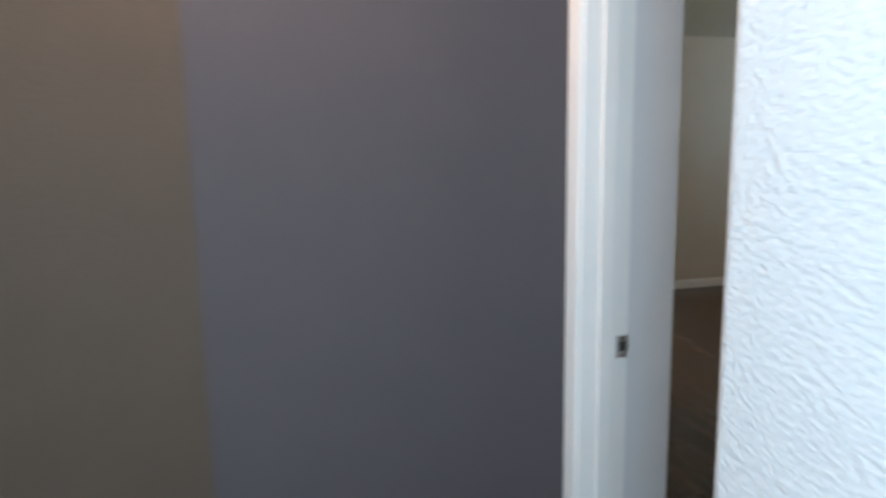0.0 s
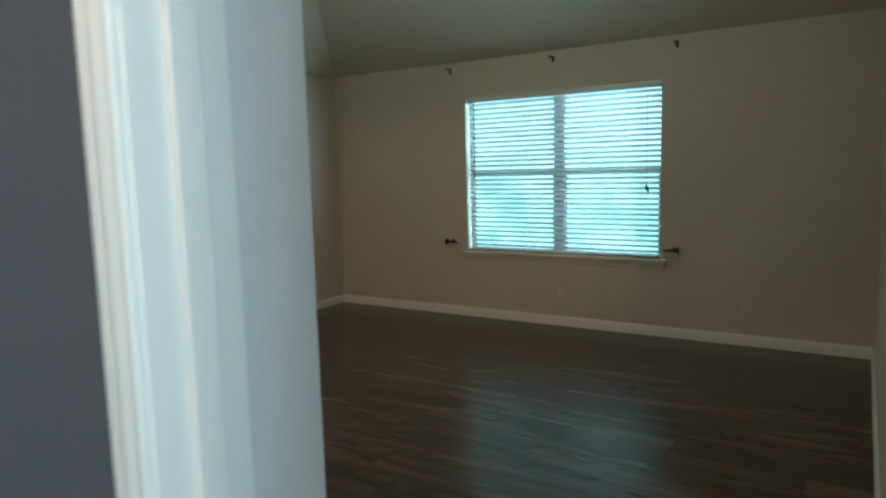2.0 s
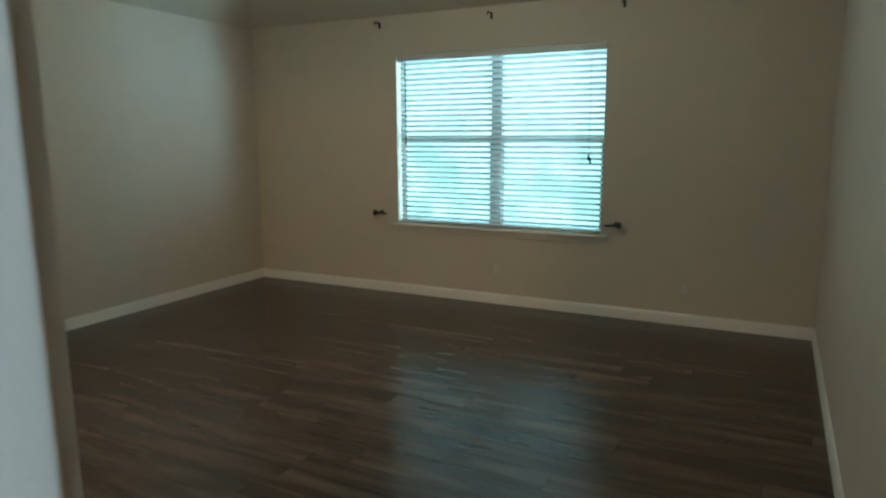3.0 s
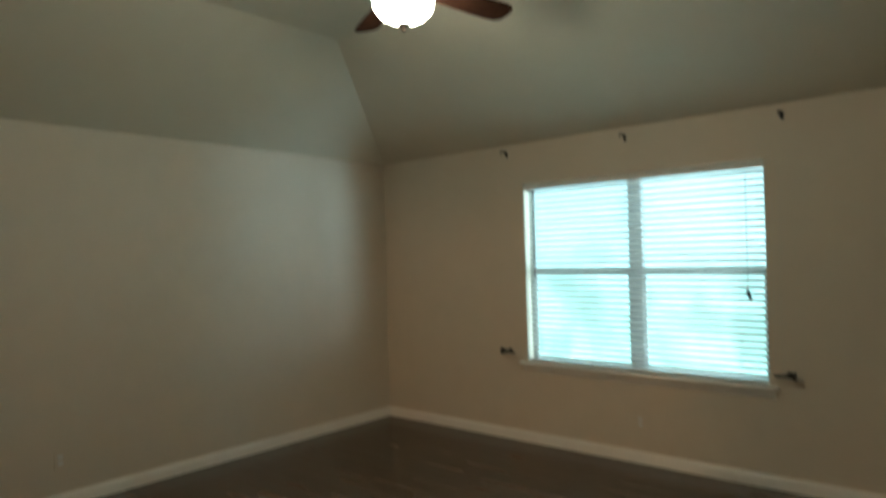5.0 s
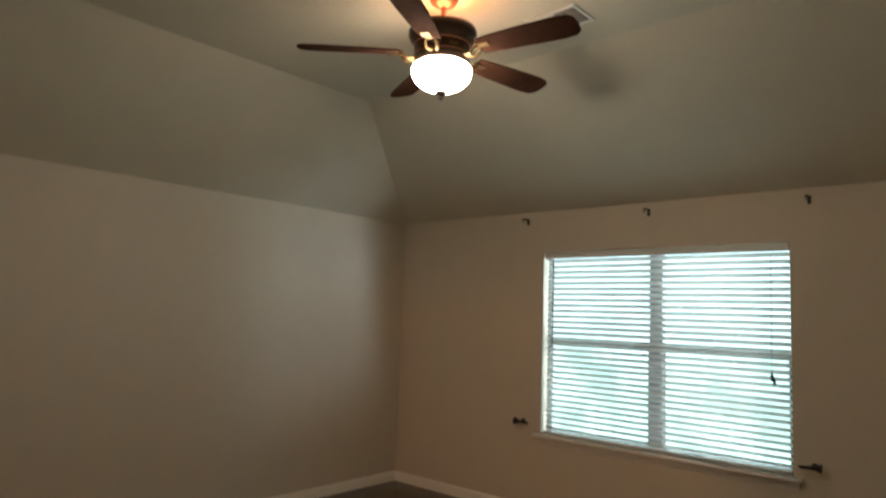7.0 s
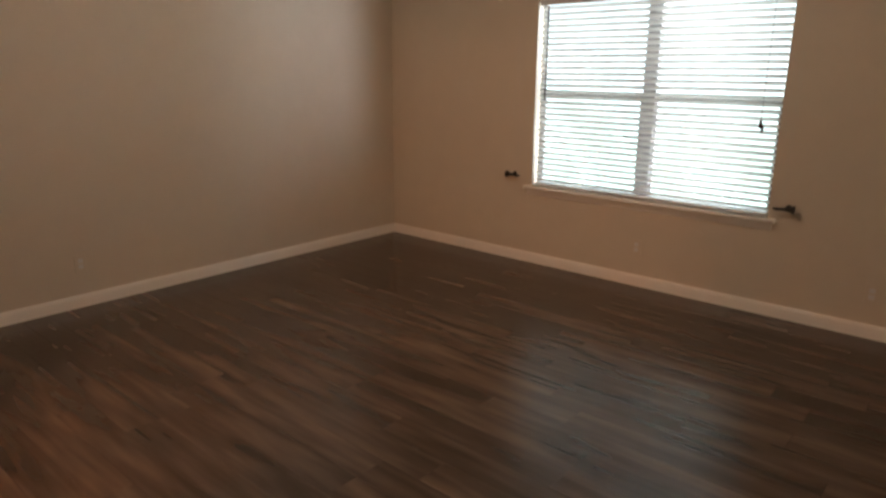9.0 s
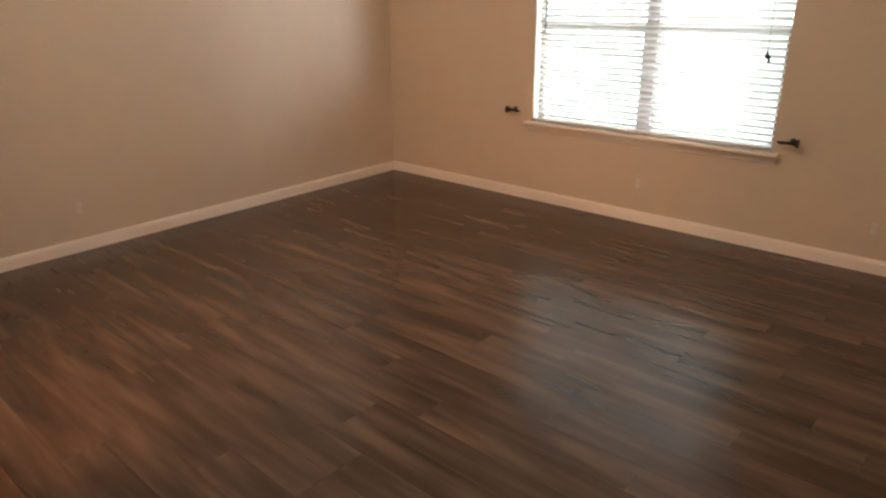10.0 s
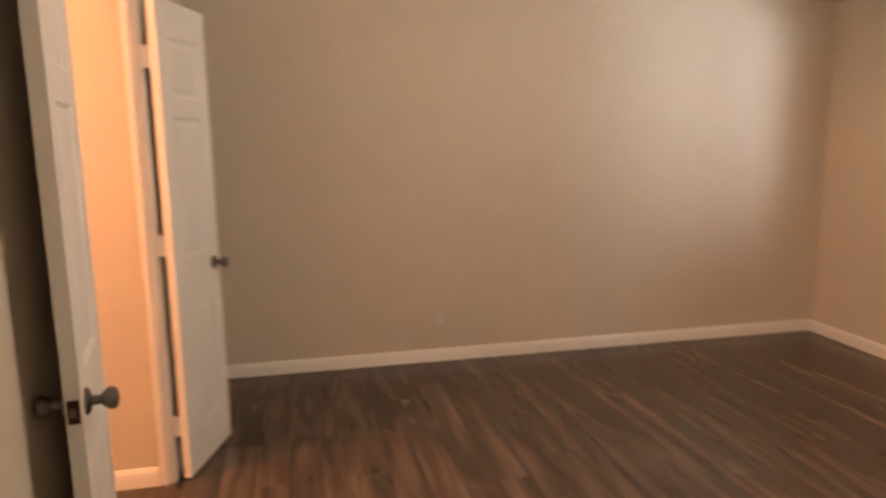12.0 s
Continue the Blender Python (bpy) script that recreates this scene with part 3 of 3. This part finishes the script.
def bath_leaf(name, m, width, knob_sides, label, hinge_side):
    """A moulded leaf: hinge edge at x 0, free edge at x width, faces at y 0 and y -0.035."""
    d = thing(name, m, label, "door", "bathroom double doors")
    hgt, t = 2.10, 0.035
    z_rails = ((0.21, 0.79), (1.0, 1.62), (1.70, 1.95))
    a, b = 0.095, width - 0.095
    solid = [(0, a, -t, 0, 0.012, hgt), (b, width, -t, 0, 0.012, hgt), (a, b, -t, 0, 0.012, 0.21), (a, b, -t, 0, 0.79, 1.0), (a, b, -t, 0, 1.62, 1.70), (a, b, -t, 0, 1.95, hgt)]
    part("stiles", boxes(*solid), DOOR, d)
    for z0, z1 in z_rails:
        bm = bmesh.new()
        for side in (0, 1):
            y_out, y_in, y_mid = (0, -0.009, -0.003) if side == 0 else (-t, -t + 0.009, -t + 0.003)
            loops = []
            for inset, y in ((0, y_out), (0.012, y_in), (0.026, y_in), (0.045, y_mid)):
                loops.append([bm.verts.new((x, y, z)) for x, z in ((a + inset, z0 + inset), (b - inset, z0 + inset), (b - inset, z1 - inset), (a + inset, z1 - inset))])
            for p, q in zip(loops, loops[1:]):
                for k in range(4):
                    j = (k + 1) % 4
                    bm.faces.new((p[k], p[j], q[j], q[k]))
            bm.faces.new(loops[-1])
        part("panel", finish(bm), DOOR, d)
    zk = 0.935
    for side in knob_sides:
        if side > 0:
            knob(pose(width - 0.062, 0, zk, -90, 0, 0), d)
        else:
            knob(pose(width - 0.062, -t, zk, 90, 0, 0), d)
    part("latch_plate", boxes((width - 0.001, width + 0.002, -t + 0.005, -0.005, zk - 0.028, zk + 0.028), bevel=0.001), BRONZE, d, "dark bronze latch plate")
    part("latch_bolt", boxes((width + 0.001, width + 0.011, -t + 0.011, -0.011, zk - 0.011, zk + 0.011), bevel=0.003), NICKEL, d)
    for z in (0.26, 1.08, 1.86):
        y = 0.0 if hinge_side > 0 else -t
        lo, hi = (y, y + 0.03) if hinge_side > 0 else (y - 0.022, y)
        h = part("hinge", boxes((-0.006, 0.004, lo, hi, z - 0.045, z + 0.045), bevel=0.001), WHITE, d, "white painted butt hinge")
        part("knuckle", lathe([(0.007, -0.046), (0.007, 0.046)], 12, pose(-0.006, (lo + hi) / 2, z)), WHITE, h)
    return d


# west leaf swings back towards the west wall; east leaf lies almost flat on the wall
WEST_LEAF_TURN, EAST_LEAF_TURN = 163, 9.8
west_leaf = bath_leaf("door_1", pose(1.300, -4.418, 0, 0, 0, WEST_LEAF_TURN), 0.455, (1, -1), "white panelled narrow door leaf, swung wide open", 1)
east_leaf = bath_leaf("door_2", pose(2.290, -4.424, 0, 0, 0, EAST_LEAF_TURN), 0.455, (1, -1), "white panelled narrow door leaf, folded open", -1)


def strike_plate():
    s = thing("strike_plate", pose(DOOR_L, -5.012, 0.935), "bright metal strike plate on the door jamb", "strike plate")
    part("plate", boxes((0.0, 0.0022, -0.02, 0.012, -0.03, -0.013), (0.0, 0.0022, -0.02, 0.012, 0.013, 0.03), (0.0, 0.0022, -0.02, -0.012, -0.013, 0.013),
                        (0.0, 0.0022, 0.006, 0.017, -0.013, 0.013), bevel=0.0006), STEEL, s)
    # No real depth: the hole's shade is painted as a dark plate.
    part("latch_hole", boxes((0.0, 0.0008, -0.012, 0.006, -0.013, 0.013)), RECESS_SHADE, s)
    for z in (-0.021, 0.021):
        part("screw", lathe([(0.004, 0), (0.004, 0.001), (0.002, 0.0014)], 10, pose(0.0021, -0.003, z, 0, 90, 0)), NICKEL, s)
    return s


strike_plate()


def outlet(m):
    o = thing("wall_outlet", m, "beige duplex outlet cover low on the wall", "outlet", "wall outlets")
    part("cover", boxes((-0.036, 0.036, -0.006, 0, -0.058, 0.058), bevel=0.003), PAINT, o)
    for z in (-0.02, 0.02):
        part("socket", boxes((-0.016, 0.016, -0.0075, -0.005, z - 0.014, z + 0.014), bevel=0.003), PALE, o)
    return o


first = outlet(pose(2.568, 0, 0.30))
copy_thing(first, pose(4.085, 0, 0.28))
copy_thing(first, pose(0, -2.95, 0.30, 0, 0, 90))

# ---- outside ----
structure("ground", boxes((-60, 60, 0.2, 80, -0.35, -0.3)), LAWN, "green lawn outside the window", "ground")
structure("backdrop", boxes((-6, 11, 1.6, 1.65, -0.3, 4.5)), GARDEN, "bright hazy garden and sky in daylight", "backdrop")

# ---- floor, plank by plank ----
floor = structure("floor", boxes((-T, EAST + T, SOUTH, 0, -0.10, -0.006), (STEP, EAST + T, HALL_Y, SOUTH, -0.10, -0.006)), JOINT, "dark brown wood-look vinyl plank floor", "floor")
hall_floor = structure("floor_hall", boxes((HALL_W - T, HALL_E, HALL_S, HALL_Y, -0.10, -0.006), (BX0 - T, STEP, -7.0, SOUTH, -0.10, -0.006)), JOINT,
                       "dark brown wood-look vinyl plank floor", "floor")
PW, PL = 0.152, 1.22
shapes = {}


def plank(x0, x1, y0, y1, owner):
    key = (round(x1 - x0, 3), round(y1 - y0, 3))
    if key not in shapes:
        w, d = key
        bm = bmesh.new()
        g, c = 0.0003, 0.0008
        low = [bm.verts.new(p) for p in ((g, g, -0.005), (w - g, g, -0.005), (w - g, d - g, -0.005), (g, d - g, -0.005))]
        mid_ = [bm.verts.new(p) for p in ((g, g, -c), (w - g, g, -c), (w - g, d - g, -c), (g, d - g, -c))]
        top = [bm.verts.new(p) for p in ((g + c, g + c, 0), (w - g - c, g + c, 0), (w - g - c, d - g - c, 0), (g + c, d - g - c, 0))]
        for a, b in ((low, mid_), (mid_, top)):
            for k in range(4):
                j = (k + 1) % 4
                bm.faces.new((a[k], a[j], b[j], b[k]))
        bm.faces.new(top)
        shapes[key] = as_mesh("plank", finish(bm), PLANK)
    ob = new("plank", shapes[key])
    ob.parent = owner
    ob.matrix_basis = pose(x0, y0, 0)


def lay(x_from, x_to, y_from, y_to, owner, seed):
    rng = random.Random(seed)
    y = y_to
    while y > y_from + 0.01:
        y_low = max(y - PW, y_from)
        x = x_from - rng.choice((0.0, 0.2, 0.41, 0.61, 0.81, 1.0))
        while x < x_to - 0.01:
            a, b = max(x, x_from), min(x + PL, x_to)
            if b - a > 0.02:
                plank(a, b, y_low, y, owner)
            x += PL
        y = y_low


lay(0.0, EAST, BATH_WALL, 0.0, floor, 3)
lay(STEP, EAST, HALL_Y, BATH_WALL, floor, 4)
lay(BX0 - 0.02, STEP - T, -5.8, BATH_WALL, hall_floor, 5)
